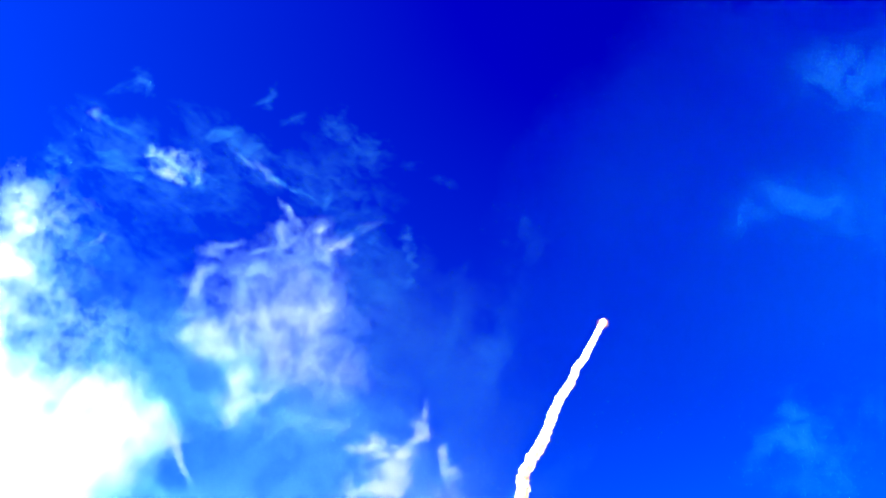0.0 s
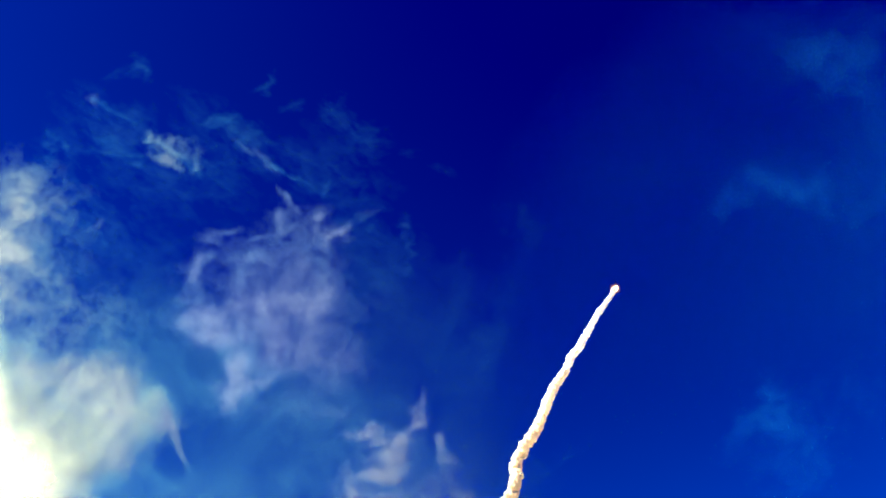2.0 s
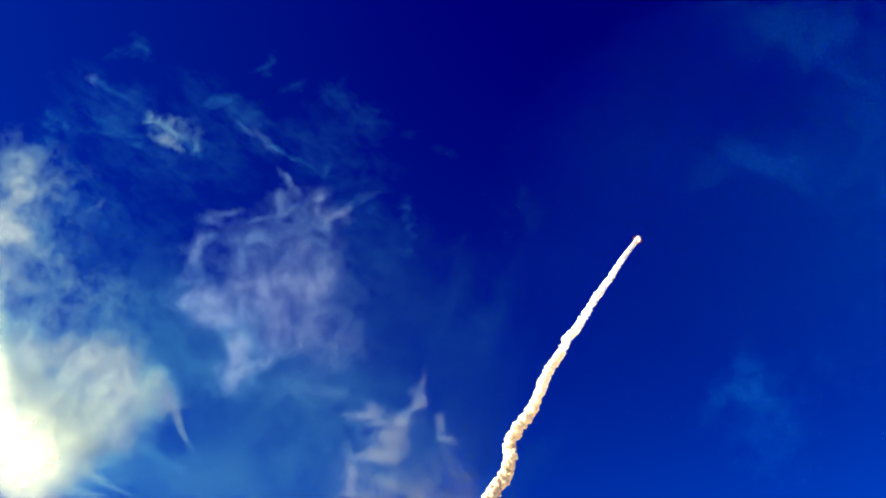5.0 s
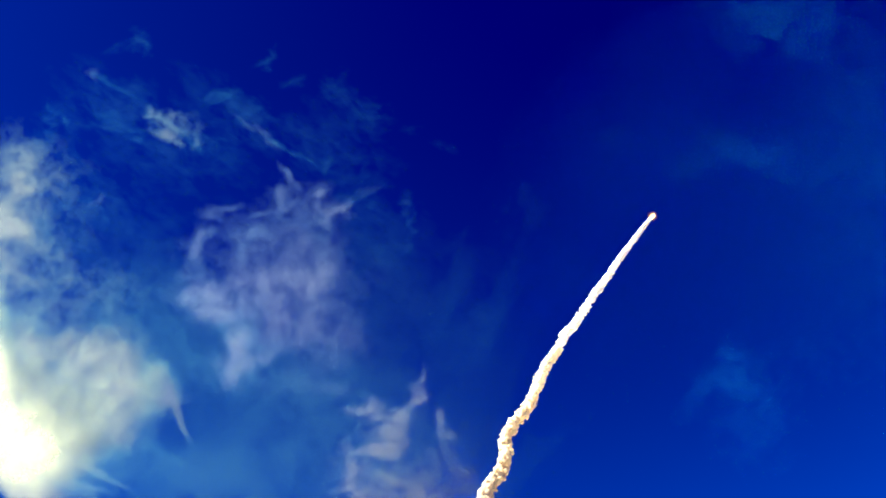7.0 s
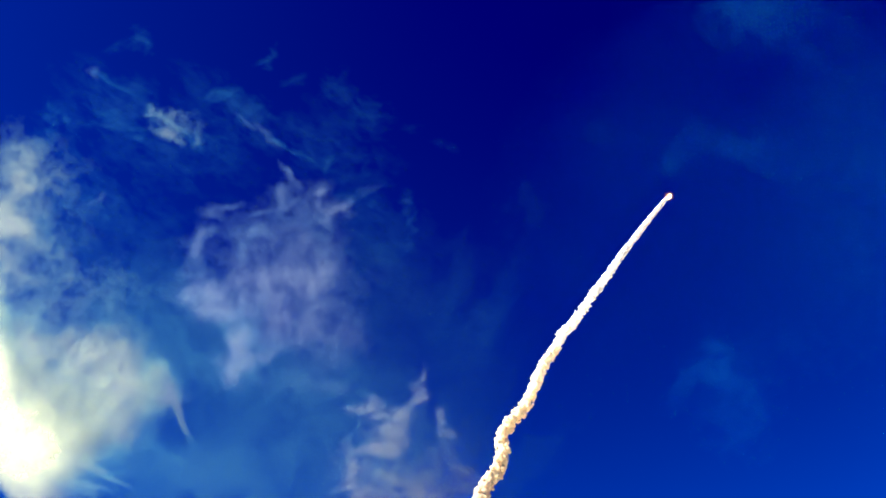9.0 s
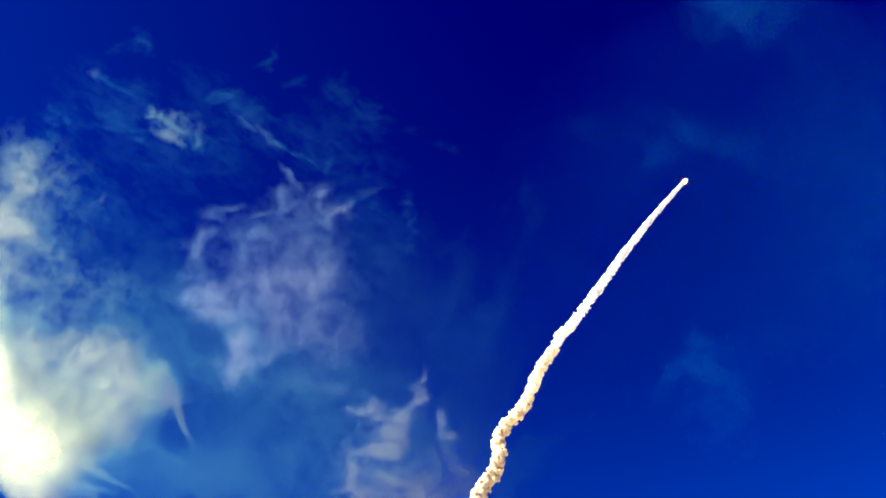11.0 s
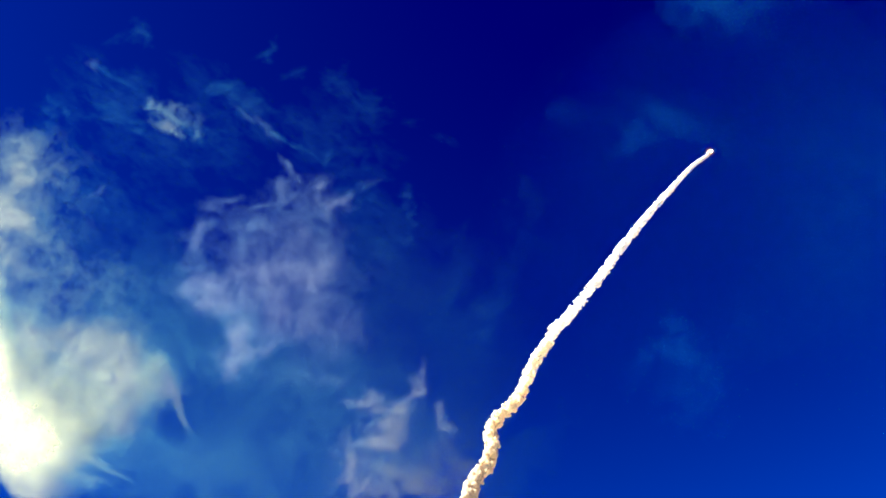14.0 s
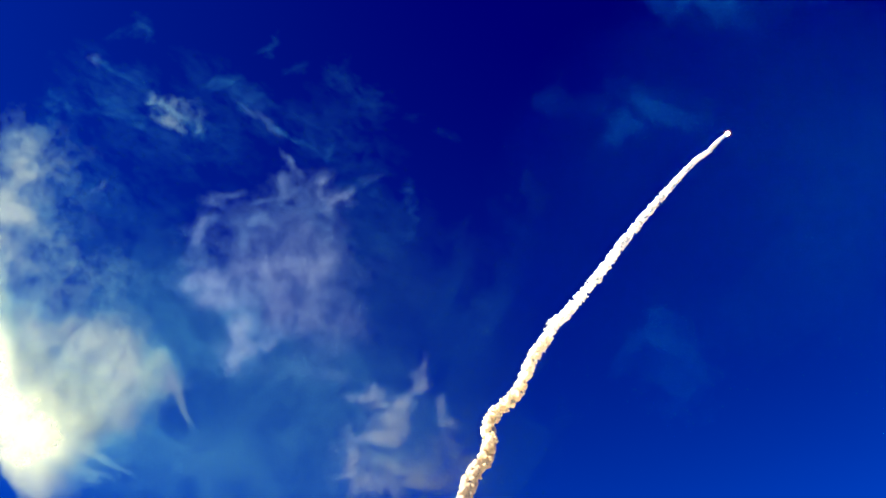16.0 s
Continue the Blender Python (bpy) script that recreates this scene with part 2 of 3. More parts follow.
    me.loops.add(len(quads) * 4)
    me.loops.foreach_set("vertex_index", quads.astype(np.int32).ravel())
    me.polygons.add(len(quads))
    me.polygons.foreach_set("loop_start", np.arange(0, len(quads) * 4, 4, dtype=np.int32))
    me.update(calc_edges=True)
    me.validate()
    me.attributes.new("thickness", "FLOAT", "POINT").data.foreach_set("value", dens.astype(np.float32))
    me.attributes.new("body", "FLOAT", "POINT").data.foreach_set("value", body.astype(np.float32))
    me.polygons.foreach_set("use_smooth", [True] * len(me.polygons))
    me.materials.append(mat)
    ob = new(name, me)
    if parent:
        ob.parent = parent
        return tagged(ob, label)
    ob.location = EYE
    return tagged(ob, label, "cloud", "clouds in the sky")


def cloud_of_parts(name, label):
    ob = new(name)
    ob.location = EYE
    return tagged(ob, label, "cloud", "clouds in the sky")


def make_cloud_bank():
    bank = cloud_of_parts("cloud_bank", "thick sunlit white cloud bank with ragged wispy edges")
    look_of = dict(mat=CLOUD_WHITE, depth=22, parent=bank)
    # density and white colour here stand in for the sun's glow through the bank
    make_cloud("bright_core", "dazzling white heart of the bank", [
        (46, 812, 62, 54, -20, 1.0), (20, 745, 50, 66, 0, 0.75), (-10, 660, 26, 100, 0, 1.1), (55, 868, 34, 40, 0, 0.7), (96, 800, 55, 44, 0, 0.40), (65, 760, 100, 90, 0, 0.5), (110, 730, 80, 70, 0, 0.14), (-14, 890, 16, 50, -14, -1.3)],
        seed=11, radius=4560, shells=4, cap=0.85, billow=70, warp=9, ragged=0.35, threads=0.04, **look_of)
    make_cloud("side_billow", "", [
        (110, 710, 80, 60, 0, 0.42), (190, 640, 62, 46, 0, 0.42), (205, 715, 55, 36, 0, 0.32), (150, 770, 66, 26, -10, 0.32), (240, 680, 40, 40, 0, 0.20), (80, 630, 50, 36, 0, 0.26), (84, 650, 20, 14, 20, -0.22),
        (160, 655, 24, 14, 0, -0.14), (210, 790, 40, 20, -20, 0.10), (150, 600, 50, 24, 0, 0.14), (30, 620, 40, 60, 0, 0.3)],
        seed=23, radius=4600, shells=3, cap=0.23, gain=1.15, billow=64, warp=12, ragged=0.55, threads=0.07, stretch=(1.2, 0.85, -60), **look_of)
    make_cloud("upper_billow", "", [
        (45, 322, 20, 16, 0, 0.46), (22, 352, 36, 56, 0, 0.28), (10, 386, 18, 26, -20, 0.60), (30, 412, 30, 14, 0, 0.36), (30, 274, 34, 22, 0, 0.26), (62, 296, 24, 20, 0, 0.20), (106, 310, 14, 9, -10, 0.16), (98, 340, 18, 6, 30, 0.14),
        (-4, 510, 22, 70, 0, 0.50), (30, 470, 60, 50, 0, 0.18), (82, 443, 22, 9, 20, 0.22), (95, 520, 100, 56, 10, 0.16), (119, 500, 6, 13, 0, 0.14), (48, 578, 45, 30, 0, 0.24), (200, 525, 50, 40, 0, 0.10), (50, 350, 76, 70, 0, 0.14)],
        seed=17, radius=4640, gain=0.47, shells=2, cap=0.22, swell=1.15, billow=46, warp=10, ragged=0.75, threads=0.09, **look_of)
    make_cloud("fringe", "thin trailing hook of cloud", [
        (292, 690, 26, 22, 40, 0.16), (285, 664, 28, 11, 72, 0.34), (264, 693, 28, 9, 22, 0.30), (293, 705, 24, 14, 0, 0.28), (313, 726, 38, 6, 70, 0.30), (326, 760, 18, 4, 58, 0.20), (270, 670, 30, 30, 0, 0.14), (268, 722, 36, 18, -10, 0.14)],
        seed=29, radius=4672, step=1.6, billow=34, warp=1.5, ragged=0.5, threads=0.07, **look_of)
    make_cloud("fringe", "combed streaks under the bank", [
        (170, 833, 38, 5, 14, 0.24), (192, 850, 40, 5, 24, 0.22), (132, 852, 36, 6, 22, 0.24), (150, 868, 60, 9, 10, 0.16), (110, 840, 46, 14, -20, 0.30), (175, 808, 40, 12, -10, 0.12)],
        seed=30, radius=4682, step=1.6, gain=0.95, billow=34, warp=9, ragged=0.8, threads=0.10, stretch=(1.6, 0.8, 18), **look_of)


def make_torn_cloud():
    pale = cloud_of_parts("cloud", "pale grey-white torn cloud, thin enough to show blue through")
    look_of = dict(mat=CLOUD_THIN, depth=25, parent=pale)
    make_cloud("torn_top", "", [
        (497, 352, 8, 24, 8, 0.28), (505, 367, 16, 5, -20, 0.20), (530, 340, 35, 12, 0, 0.18), (571, 338, 14, 8, -25, 0.24), (563, 354, 6, 18, 10, 0.20), (602, 371, 24, 6, -32, 0.38), (615, 376, 8, 12, 0, 0.16), (576, 386, 22, 20, -35, 0.24),
        (511, 312, 20, 4, 50, 0.28), (535, 372, 50, 20, 0, 0.18), (405, 368, 18, 5, -10, 0.26), (375, 382, 20, 10, 20, 0.22), (462, 378, 14, 4, -15, 0.20), (442, 414, 30, 10, -8, 0.24), (429, 440, 10, 26, 10, 0.20), (575, 425, 16, 30, 0, 0.12)],
        seed=31, gain=0.42, swell=1.1, shells=2, radius=4705, step=1.6, billow=32, warp=5, ragged=0.85, threads=0.10, **look_of)
    make_cloud("body", "", [
        (500, 502, 85, 26, -8, 0.24), (562, 490, 28, 38, 0, 0.14), (480, 545, 80, 38, 0, 0.18), (540, 440, 45, 46, 0, 0.14), (460, 470, 34, 36, 0, 0.12), (365, 540, 42, 18, 15, 0.28), (340, 520, 16, 18, 0, 0.12), (392, 566, 26, 12, 20, 0.14),
        (505, 595, 66, 30, 0, 0.16), (602, 592, 28, 22, 10, 0.18), (560, 560, 60, 36, 0, 0.12), (470, 415, 60, 36, 0, 0.10), (580, 690, 45, 12, 5, 0.14), (480, 675, 45, 18, 0, 0.07), (590, 640, 60, 32, 0, 0.09), (385, 500, 50, 60, 0, 0.08)],
        seed=37, gain=0.72, swell=1.15, shells=2, radius=4735, billow=56, warp=10, ragged=0.75, threads=0.07, **look_of)
    make_cloud("ragged_edge", "", [
        (360, 415, 22, 12, -30, 0.16), (343, 450, 9, 34, 20, 0.20), (330, 486, 18, 9, -10, 0.18), (325, 440, 24, 14, -20, 0.08), (352, 470, 12, 30, 0, 0.10)],
        seed=39, gain=0.55, radius=4756, step=1.6, billow=34, warp=6, ragged=1.12, threads=0.10, **look_of)
    make_cloud("lower_tuft", "", [(423, 592, 16, 18, -10, 0.30), (418, 625, 13, 32, 0, 0.32), (440, 645, 34, 9, -22, 0.30), (405, 672, 13, 16, 20, 0.20), (385, 645, 15, 7, 0, 0.14), (456, 635, 20, 12, -20, 0.14), (428, 615, 35, 40, 0, 0.12)],
        seed=43, gain=0.68, swell=1.3, shells=3, radius=4690, step=1.6, billow=36, warp=5, ragged=0.84, threads=0.06, **look_of)


def make_small_clouds():
    puff = cloud_of_parts("cloud", "small bright cloud puff with a frayed tail")
    look_of = dict(mat=CLOUD_PUFF, depth=10, parent=puff, step=1.4)
    make_cloud("bright_knot", "", [(267, 198, 8, 8, 0, 0.34), (264, 207, 13, 4, 0, 0.26), (283, 203, 6, 7, 0, 0.20), (302, 221, 24, 6, 35, 0.38)], seed=51, gain=0.42, swell=0.9, shells=2, radius=4690, billow=22, warp=3, ragged=0.84, threads=0.05, **look_of)
    make_cloud("tail", "", [(310, 205, 22, 7, -5, 0.20), (296, 240, 20, 7, 20, 0.32), (310, 252, 18, 5, 20, 0.22), (335, 226, 26, 14, 15, 0.10), (350, 254, 9, 7, 60, 0.16), (300, 226, 35, 20, 20, 0.16)], seed=53, gain=0.42, radius=4700, billow=26, warp=4, ragged=1.12, threads=0.10, **look_of)

    low = cloud_of_parts("cloud", "ragged low white cloud with upright tufts")
    look_of = dict(mat=CLOUD_LOW, depth=20, parent=low, step=1.6)
    make_cloud("body", "", [
        (642, 725, 26, 8, -5, 0.30), (660, 714, 24, 12, 10, 0.16), (673, 740, 13, 5, -10, 0.22), (706, 738, 26, 12, 0, 0.34), (692, 765, 28, 24, -20, 0.38), (648, 797, 22, 7, -8, 0.34), (680, 800, 28, 12, 0, 0.38), (702, 790, 18, 20, 0, 0.20),
        (688, 830, 22, 18, 0, 0.14), (680, 760, 56, 40, 0, 0.08)], seed=79, gain=1.25, shells=3, cap=0.22, radius=4600, billow=34, warp=5, ragged=0.84, threads=0.06, **look_of)
    make_cloud("tuft", "", [(748, 670, 16, 6, -80, 0.17), (738, 691, 13, 13, 0, 0.30), (743, 708, 13, 9, -10, 0.30), (722, 721, 24, 7, -25, 0.20)], seed=72, gain=1.2, shells=3, radius=4625, billow=28, warp=4, ragged=0.84, **look_of)
    make_cloud("tuft", "", [(779, 732, 9, 9, 0, 0.30), (780, 752, 7, 15, 0, 0.28), (793, 770, 17, 9, 15, 0.34), (821, 752, 7, 7, 0, 0.10)], seed=73, gain=1.2, shells=3, radius=4625, billow=28, warp=4, ragged=0.84, **look_of)
    make_cloud("base", "", [
        (635, 872, 22, 15, 0, 0.28), (620, 822, 16, 44, -8, 0.09), (692, 858, 14, 20, -10, 0.20), (738, 862, 30, 16, 20, 0.26), (746, 882, 16, 9, 0, 0.22), (690, 886, 70, 20, 0, 0.14), (800, 850, 40, 28, 0, 0.10), (822, 835, 26, 8, 15, 0.14),
        (785, 800, 40, 28, 0, 0.08), (815, 876, 40, 20, 0, 0.12), (700, 848, 100, 44, 0, 0.11), (636, 838, 36, 40, 0, 0.08)], seed=77, gain=1.7, shells=3, cap=0.22, radius=4650, billow=36, warp=6, ragged=0.98, threads=0.09, **look_of)


def make_wisps():
    """Fine cirrus, each wisp in strands: place, half length, half width, turn, cover."""
    far_left = [
        [(164, 134, 7, 6, 0, 0.16), (182, 139, 16, 5, 20, 0.10), (208, 156, 36, 4, 26, 0.07)],
        [(246, 70, 17, 15, 0, 0.06), (258, 86, 7, 14, -30, 0.05), (215, 85, 30, 9, -20, 0.03)],
        [(92, 215, 9, 24, -8, 0.07), (85, 244, 16, 11, 0, 0.07), (116, 215, 5, 15, -30, 0.07), (88, 190, 5, 12, 0, 0.05)],
        [(205, 225, 34, 12, 10, 0.08), (240, 245, 12, 6, 40, 0.08), (190, 205, 22, 9, 0, 0.05)]]
    middle = [
        [(378, 174, 14, 10, -20, 0.09), (405, 165, 18, 5, -10, 0.09), (418, 190, 6, 22, -20, 0.09), (450, 190, 9, 11, 0, 0.08)],
        [(432, 218, 16, 3, 40, 0.14), (472, 242, 20, 4, 42, 0.20), (490, 256, 13, 3, 38, 0.12), (522, 271, 36, 3, 28, 0.09)],
        [(460, 114, 14, 5, -10, 0.05), (477, 106, 6, 16, 25, 0.06)],
        [(520, 145, 18, 6, -15, 0.06)],
        [(345, 258, 26, 8, 30, 0.07), (370, 248, 30, 6, 10, 0.07), (390, 272, 50, 12, 25, 0.05)]]
    near_trail = [
        [(590, 155, 18, 24, 30, 0.05), (625, 185, 40, 16, 30, 0.06), (655, 215, 30, 28, 0, 0.05)],
        [(654, 337, 14, 6, -30, 0.14), (630, 345, 40, 10, -15, 0.06), (655, 360, 6, 7, 0, 0.08), (645, 310, 9, 30, 0, 0.04)],
        [(718, 365, 9, 17, 0, 0.11), (727, 405, 6, 26, 5, 0.09), (715, 436, 13, 12, -30, 0.08)],
        [(578, 292, 7, 16, -20, 0.09)],
        [(785, 260, 20, 5, 20, 0.04), (730, 230, 16, 9, 0, 0.03)]]
    dot = [[(170, 359, 12, 3, -20, 0.24), (179, 353, 3, 6, 30, 0.16), (150, 355, 16, 4, 0, 0.07), (185, 378, 14, 3, 55, 0.07)]]
    for k, strands in enumerate(far_left + middle + near_trail + dot):
        wisp = cloud_of_parts("cirrus_wisp", "fine frayed pale cirrus wisp")
        for i, lobe in enumerate(strands):
            make_cloud("strand", "", [lobe], CLOUD_THIN if lobe[5] > 0.13 else CLOUD_ICE, 400 + 13 * k + i, 4420 + 4 * k + i, gain=0.31, step=1.8, billow=22,
                       warp=min(9, 4 + 0.4 * lobe[3]), ragged=1.1, depth=8, threads=0.12, stretch=(1.5, 0.8, lobe[4]), parent=wisp, swell=1.25)
    for k, (x, y, long, wide, turn, cover) in enumerate([
            (893, 515, 85, 16, -76, 0.032), (862, 590, 65, 16, -70, 0.05), (938, 370, 36, 16, 30, 0.04), (800, 520, 90, 12, -80, 0.03), (770, 600, 80, 14, -82, 0.03),
            (960, 640, 60, 14, -65, 0.025), (830, 650, 95, 26, -80, 0.06), (960, 790, 80, 16, -40, 0.04)]):
        streak = cloud_of_parts("cirrus_streak", "faint upright cirrus streak beside the smoke trail")
        c, s = math.cos(radians(turn)), math.sin(radians(turn))
        for i, side in enumerate((-0.45, 0.45)):
            make_cloud("strand", "", [(x + c * long * side, y + s * long * side, long * 0.6, wide * 1.3, turn + 8 * side, cover * 0.85)], CLOUD_ICE, 700 + 13 * k + 5 * i, 4490 + 2 * k + i,
                       gain=0.52, swell=1.3, step=2.5, billow=44, warp=16, ragged=1.5, depth=6, threads=0.1, parent=streak)


def make_haze():
    make_cloud("cirrus_sheet", "faint teal sheet of combed cirrus filaments", [
        (230, 190, 110, 44, 30, 0.03), (110, 220, 80, 50, -10, 0.016), (430, 210, 110, 44, 35, 0.03), (590, 260, 80, 56, 50, 0.025), (330, 300, 120, 40, 20, 0.02), (140, 350, 100, 70, 0, 0.03), (280, 430, 90, 70, 0, 0.016), (660, 400, 60, 90, 0, 0.025)],
        CLOUD_ICE, 131, 4790, gain=0.6, step=2.5, billow=54, warp=20, ragged=1.5, depth=8, threads=0.15, stretch=(1.4, 0.8, 35))
    make_cloud("haze_cloud", "wide faint bluish haze sheet behind the clouds", [
        (520, 690, 180, 70, 8, 0.11), (640, 780, 130, 90, 0, 0.08), (290, 830, 210, 80, 0, 0.13), (480, 880, 200, 80, 0, 0.10), (150, 490, 150, 110, 0, 0.035), (350, 620, 120, 100, 0, 0.06),
        (680, 520, 120, 130, 0, 0.035), (850, 640, 110, 150, 0, 0.022), (815, 850, 110, 90, 0, 0.08), (260, 580, 110, 90, 0, 0.038), (720, 840, 100, 60, 0, 0.06)],
        CLOUD_HAZE, 111, 4850, gain=0.78, step=4.0, billow=110, warp=24, ragged=0.55, depth=20, threads=0.3)["kind"] = "stuff"
    make_cloud("haze_cloud", "faint blue haze in the clear sky", [
        (1480, 200, 280, 300, 0, 0.016), (1650, 350, 200, 340, 0, 0.010), (1250, 330, 200, 220, 0, 0.018), (1060, 480, 200, 230, 0, 0.006)],
        CLOUD_FAR, 121, 4860, gain=1.8, step=6.0, billow=200, warp=30, ragged=0.25, depth=20)["kind"] = "stuff"
    veil = cloud_of_parts("cirrus_veil", "thin drifting pale blue cirrus veil")
    for k, patch in enumerate([
            [(1300, 258, 84, 30, 5, 0.060), (1222, 296, 54, 20, -45, 0.055), (1385, 290, 66, 22, 25, 0.04), (1330, 290, 120, 60, 10, 0.015)],
            [(1090, 245, 26, 30, 0, 0.025), (1035, 470, 60, 28, 40, 0.015), (1150, 250, 40, 26, 0, 0.012)],
            [(1365, 45, 85, 46, 15, 0.09), (1440, 20, 90, 60, 0, 0.05)],
            [(1490, 150, 80, 120, 0, 0.03), (1600, 350, 160, 260, 0, 0.02)],
            [(1285, 645, 36, 46, 10, 0.042), (1245, 698, 50, 22, -35, 0.045), (1335, 690, 60, 30, 40, 0.04), (1330, 770, 70, 50, 30, 0.03), (1420, 640, 80, 50, 0, 0.018)]]):
        make_cloud("patch", "", patch, CLOUD_FAR, 151 + 31 * k, 4530 + 6 * k, gain=1.3, step=3.0, billow=56, warp=16, ragged=1.0, depth=10, threads=0.05, parent=veil)
    return veil


make_cloud_bank()
make_torn_cloud()
make_small_clouds()
make_wisps()
VEIL = make_haze()

# ------------------------------------------------------------------ the rocket's way
# seconds, place on the sky's chart, distance in metres
FLIGHT = [(0.0, 1066, 512), (0.5, 1072, 503), (1.0, 1079, 492), (1.5, 1086, 481), (2.0, 1091, 471), (2.5, 1098, 460), (3.0, 1104, 451), (3.5, 1110, 442),
          (4.0, 1117, 433), (5.25, 1133, 411), (6.5, 1149, 389), (7.0, 1156, 381), (7.5, 1163, 372), (8.0, 1170, 364), (8.5, 1176, 356), (9.0, 1184, 348),
          (10.25, 1201, 329), (11.5, 1217, 312), (12.0, 1224, 305), (12.5, 1232, 298), (13.0, 1241, 292), (13.5, 1251, 285), (14.0, 1256, 278),
          (14.5, 1262, 272), (15.0, 1269, 265), (15.5, 1276, 259), (16.0, 1283, 254)]
# the older trail as the wind has bent it by the clip's end, downwards
BENT = [(1053, 508), (1045, 520), (1001, 574), (978, 594), (965, 620), (948, 642), (934, 670), (924, 697), (912, 720), (898, 734), (878, 748), (867, 765),
        (862, 779), (866, 799), (862, 821), (857, 838), (842, 855), (830, 875), (825, 896), (818, 920), (808, 955), (800, 1000), (797, 1050)]


def distance(t):
    return float(np.interp(t, [-28, -20, 0, 8, 16], [2060, 2200, 2700, 3250, 3900]))


def wind(y):
    """Drift over the chart in units a second; it grows towards the ground."""
    return float(np.interp(y, [360, 432, 512, 562, 602, 700, 722, 740, 752, 768, 785, 840, 900], [0, -0.5, -0.75, -1.6, -2.4, -2.5, -2.6, -3.1, -3.6, -3.65, -3.4, -3.2, -3.2]))


def flown(t):
    ts = [f[0] for f in FLIGHT]
    return float(np.interp(t, ts, [f[1] for f in FLIGHT])), float(np.interp(t, ts, [f[2] for f in FLIGHT]))


BENT_S = np.concatenate([[0], np.cumsum([math.dist(a, b) for a, b in zip(BENT, BENT[1:])])])


def born(te):
    """Chart place at which the smoke of moment te is at the end of the clip, before the clip the way down the bent trail."""
    if te >= 0:
        x, y = flown(te)
        return x + wind(y) * (16 - te), y
    s = -te * 23.0
    return float(np.interp(s, BENT_S, [b[0] for b in BENT])), float(np.interp(s, BENT_S, [b[1] for b in BENT]))


def smoke_place(te, t):
    """Where the smoke of moment te is at t."""
    if t <= te:
        x, y = flown(t)
        return EYE + heading(x, y) * distance(t)
    x, y = born(te)
    return EYE + heading(x - wind(y) * (16 - t), y) * distance(te)


def rocket_place(t):
    x, y = flown(t)
    return EYE + heading(x, y) * distance(t)


def course(t):
    a, b = max(-27, t - 1.2), min(16, t + 1.2)
    return ((rocket_place(b) if b > 0 else smoke_place(b, 16)) - (rocket_place(a) if a > 0 else smoke_place(a, 16))).normalized()


# ------------------------------------------------------------------ rocket
def lathe(profile, sides=24):
    """A body turned about z from (radius, z) pairs."""
    bm = bmesh.new()
    rings = []
    for r, z in profile:
        rings.append([bm.verts.new((r * math.cos(2 * math.pi * k / sides), r * math.sin(2 * math.pi * k / sides), z)) for k in range(sides)])
    for a, b in zip(rings, rings[1:]):
        for k in range(sides):
            bm.faces.new((a[k], a[(k + 1) % sides], b[(k + 1) % sides], b[k]))
    bm.faces.new(rings[0][::-1])
    bm.faces.new(rings[-1])
    return bm


def make_rocket():
    rocket = tagged(new("rocket"), "slender white rocket climbing on a dazzling flame", "rocket")
    part("body", lathe([(0.78, 2.4), (0.81, 2.6), (0.81, 7.2), (0.77, 7.4), (0.77, 7.7), (0.81, 7.9), (0.81, 12)]), WHITE_PAINT, rocket)
    part("nose_cone", lathe([(0.80, 12), (0.78, 12.6), (0.63, 13.7), (0.39, 14.6), (0.15, 15.2), (0.03, 15.4)]), WHITE_PAINT, rocket)
    part("nozzle", lathe([(0.66, 1.4), (0.54, 1.7), (0.37, 2.1), (0.33, 2.43)]), DARK_METAL, rocket, "dark metal engine nozzle")
    for k in range(4):
        bm = bmesh.new()
        outline = [(0.78, 2.6), (1.62, 2.5), (1.62, 3.4), (0.78, 4.8)]
        sides = [[bm.verts.new((x, s, z)) for x, z in outline] for s in (-0.05, 0.05)]
        bm.faces.new(sides[0][::-1])
        bm.faces.new(sides[1])
        for i in range(4):
            bm.faces.new((sides[0][i], sides[0][(i + 1) % 4], sides[1][(i + 1) % 4], sides[1][i]))
        bmesh.ops.rotate(bm, verts=bm.verts, matrix=Matrix.Rotation(math.pi / 2 * k, 3, "Z"))
        part("fin", bm, WHITE_PAINT, rocket)
    bm = lathe([(0.6, 2.2), (3.6, 1.2), (5.9, -1.5), (7.4, -5), (8.1, -9), (8.0, -14), (7.2, -20), (5.4, -28), (2.0, -40)], 32)
    bmesh.ops.subdivide_edges(bm, edges=bm.edges[:], cuts=1, use_grid_fill=True)
    for v in bm.verts:
        side = Vector((v.co.x, v.co.y, 0))
        v.co += side * 0.12 * noise.noise(v.co / 6)
    part("flame", bm, FIRE, rocket, "white-hot glowing exhaust flame")
    # nested glowing shells, added to imitate bloom; no part of the rocket
    for k, grow in enumerate((1.22, 1.55, 2.0)):
        bm = lathe([(2.0, 3.0), (5.6, 1.5), (7.4, -3), (8.6, -9), (8.8, -14), (8.0, -20), (6.4, -27), (4.2, -34), (1.0, -42)], 40)
        for v in bm.verts:
            ray = 1 + (0.22 + 0.1 * k) * noise.noise(Vector((v.co.x, v.co.y, v.co.z)).normalized() * 2.6 + Vector((3.1 * k, 0, 0)))
            v.co = Vector((v.co.x * grow * ray, v.co.y * grow * ray, -14 + (v.co.z + 14) * (0.55 + 0.45 * grow) * ray))
        part("glow_shell", bm, GLOW_SHELLS[k], rocket, "faint orange shell added for the bloom around the flame")
    return rocket


ROCKET = make_rocket()


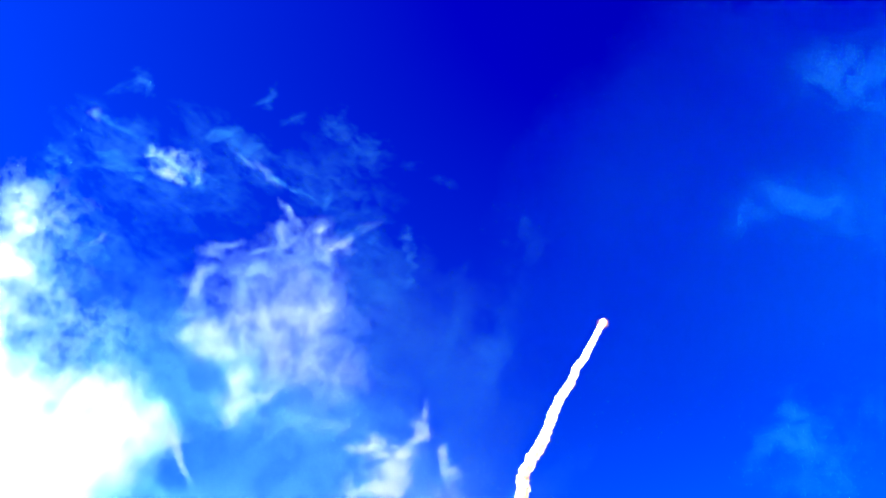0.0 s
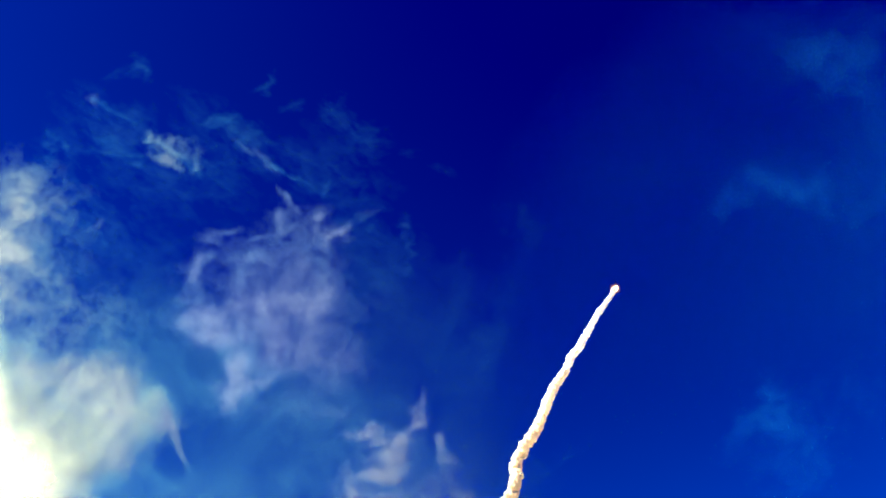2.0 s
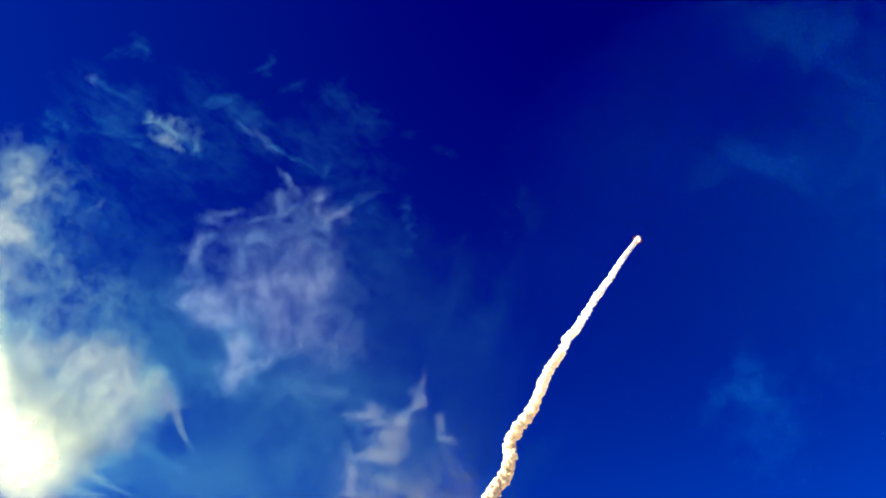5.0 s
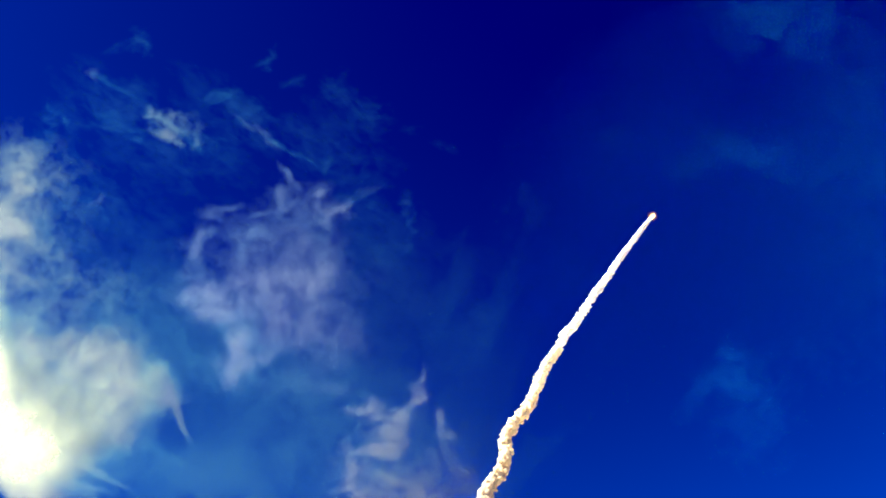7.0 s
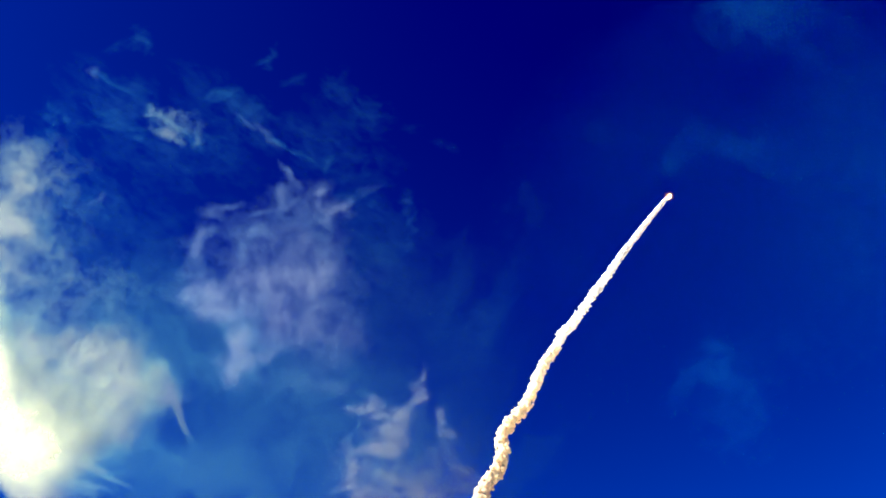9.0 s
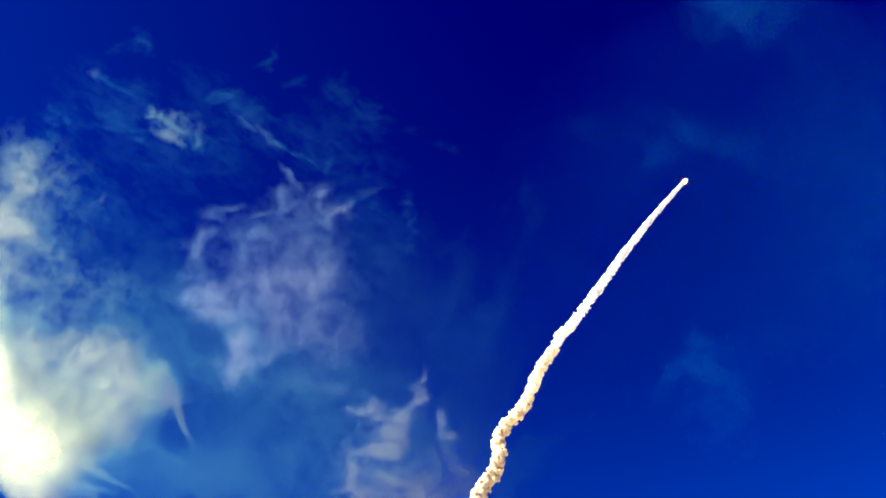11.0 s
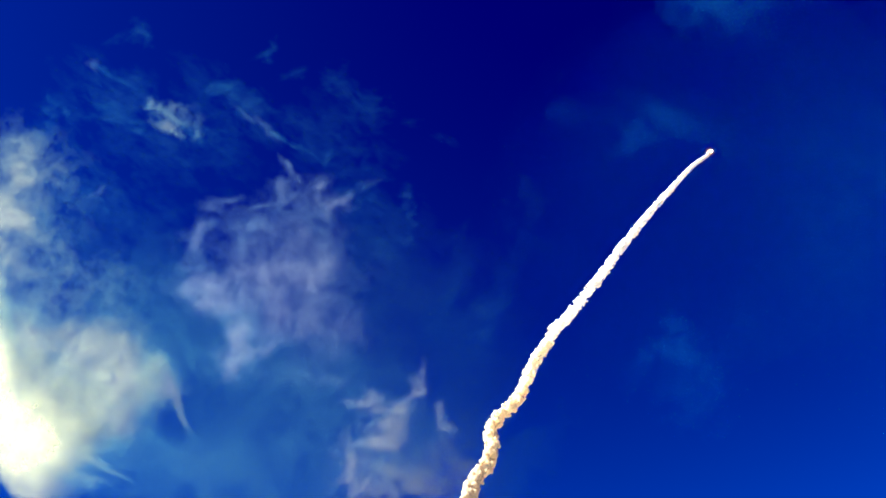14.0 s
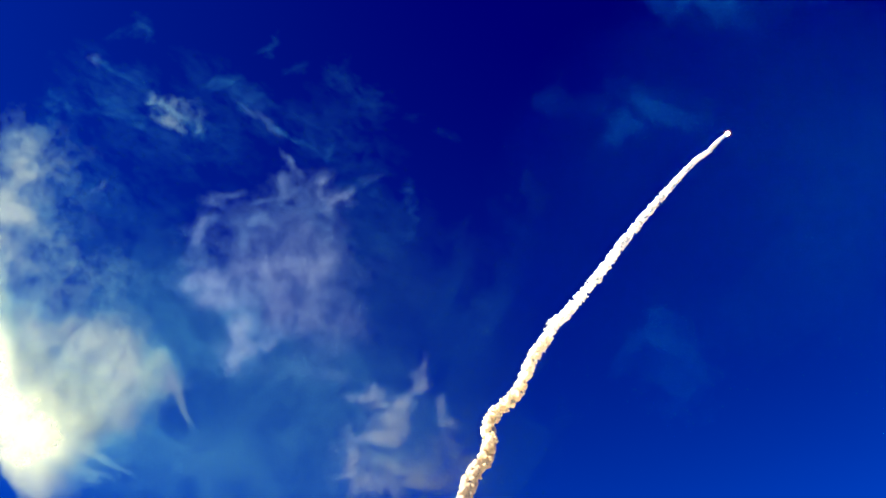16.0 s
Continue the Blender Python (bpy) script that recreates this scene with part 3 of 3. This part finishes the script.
# ------------------------------------------------------------------ smoke trail
def billow_mesh(name, seed, mat, lumps, relief=1.0):
    """One billow of smoke: a cauliflower lump, about 1 in radius."""
    bm = bmesh.new()
    bmesh.ops.create_icosphere(bm, subdivisions=4, radius=1.0)
    rnd = random.Random(seed)
    shift = Vector((rnd.uniform(-50, 50), rnd.uniform(-50, 50), rnd.uniform(-50, 50)))
    for v in bm.verts:
        d = v.co.normalized()
        big = noise.noise(d * 1.3 + shift)
        knob = max(0.0, 1 - (noise.voronoi(d * lumps + shift)[0][0] * 1.45) ** 2)
        fine = max(0.0, 1 - (noise.voronoi(d * lumps * 2.4 + shift)[0][0] * 1.45) ** 2)
        v.co = d * (0.80 + 0.16 * big + relief * (0.13 * knob + 0.08 * fine))
    me = bpy.data.meshes.new(name)
    bm.to_mesh(me)
    bm.free()
    me.materials.append(mat)
    me.polygons.foreach_set("use_smooth", [True] * len(me.polygons))
    return me


def make_trail():
    """Returns the pieces of the trail with what is needed to move them."""
    trail = tagged(new("smoke_trail"), "long billowing white smoke trail, cream and wind-bent lower down", "smoke trail")
    fresh = [billow_mesh("smoke_billow", 100 + k, SMOKE_FRESH, 2.9) for k in range(8)]
    tones = [[billow_mesh("smoke_billow", 200 + 20 * i + k, mat, 2.9) for k in range(5)]
             for i, mat in enumerate((SMOKE_FRESH, SMOKE_CREAM, SMOKE_BUFF, SMOKE_TAN, SMOKE_DEEP_TAN))]
    rnd = random.Random(5)
    pieces = []

    def add(mesh, te, size, long, angle, lift, rim=99.0):
        ob = new("smoke_billow", mesh)
        ob.parent = trail
        ob.scale = (size, size, size * long)
        pieces.append((ob, te, size, angle, lift, rnd.uniform(0, 360), rim))

    hearts = [[billow_mesh("smoke_billow", 500 + 20 * i + k, mat, 2.2, 0.45) for k in range(4)]
              for i, mat in enumerate((SMOKE_FRESH, SMOKE_CREAM, SMOKE_BUFF, SMOKE_TAN, SMOKE_DEEP_TAN))]
    te = -27.0
    while te < 0:  # what was in the air when the clip starts
        close = te > -8
        wide = 0.46 * (13 + 8.6 * math.sqrt(-te + (3.5 if close else 7)))
        mids, rims = (6, (1.55, 1.45)) if close else (4, (1.25, 1.12))
        turn = rnd.uniform(0, 360)
        for k in range(14 if close else 12):
            tone = sum(te + rnd.uniform(-1.2, 1.2) < limit for limit in (-5.5, -10, -14.5, -18.5))
            if k == 0:  # the heart, which the rest sits on
                mesh, size, long, lift = hearts[tone], wide * rnd.uniform(0.77, 0.89), 1.5, 0.1
            elif k < mids:
                mesh, size, long, lift = hearts[tone], wide * rnd.uniform(0.50, 0.62), 1.3, 0.80
            else:  # small knobs boiling out of it
                mesh, size, long, lift = tones[tone], wide * rnd.uniform(0.17, 0.30), 1.0, rnd.uniform(0.80, 1.02)
            add(rnd.choice(mesh), te + rnd.uniform(-0.3, 0.3), size, long, turn + (360 / (mids - 1) if k < mids else 45) * k + rnd.uniform(-25, 25), lift, wide * rims[k >= mids])
        te += 0.5 if close else 0.66
    te = 0.05
    while te < 15.9:  # what the rocket leaves on the way
        turn = rnd.uniform(0, 360)
        for k in range(9):
            big = k < 6
            size, lift = (rnd.uniform(6.4, 9.0), rnd.uniform(0.85, 1.08) if k < 3 else rnd.uniform(0.4, 0.7)) if big else (rnd.uniform(4.0, 6.0), rnd.uniform(0.85, 1.05))
            add(rnd.choice(fresh), te + rnd.uniform(-0.04, 0.1), size, 2.0 if big else 1.2, turn + 120 * k + (60 if 2 < k < 6 else 0) + rnd.uniform(-30, 30), lift)
        add(rnd.choice(fresh), te, rnd.uniform(7.2, 9.2), 2.4, turn, rnd.uniform(0.0, 0.2))
        te += 0.30
    return pieces


PIECES = make_trail()


# ------------------------------------------------------------------ what moves
def piece_pose(te, t, size, angle, lift, spin, rim):
    at = smoke_place(te, t)
    way = course(te)
    turn = way.to_track_quat("Z", "Y")
    wide = 0.5 * (12.5 + 8.4 * math.sqrt(max(0.0, t - te)))
    out = max(0.0, min(wide, rim) - size) * lift if t > te else 0.0
    side = turn @ Vector((math.cos(radians(angle)), math.sin(radians(angle)), 0))
    back = way * -14.0 if te > 0 else Vector((0, 0, 0))
    return Matrix.Translation(at + side * out + back) @ turn.to_matrix().to_4x4() @ pose(0, 0, 0, 0, 0, spin)


def motions():
    walk(ROCKET, [(f[0], Matrix.Translation(rocket_place(f[0])) @ course(f[0]).to_track_quat("Z", "Y").to_matrix().to_4x4()) for f in FLIGHT])
    for ob, te, size, angle, lift, spin, rim in PIECES:
        if te < 0:
            times = [0.0, 4.0, 8.0, 12.0, 16.0]
        else:
            times = [f[0] for f in FLIGHT if f[0] < te - 0.05] + [te] + [u for u in (te + 0.3, te + 1, te + 2.5, te + 5, te + 9) if u < 15.8] + [16.0]
        walk(ob, [(t, piece_pose(te, t, size, angle, lift, spin, rim)) for t in times])
    # the veil slides with the high wind
    here = heading(1250, 400)
    rows = []
    for t in (0.0, 4.0, 8.0, 12.0, 16.0):
        there = heading(1250 - 14.1 * (t - 7), 400 - 5.3 * (t - 7))
        rows.append((t, Matrix.Translation(EYE) @ here.rotation_difference(there).to_matrix().to_4x4()))
    walk(VEIL, rows)


motions()
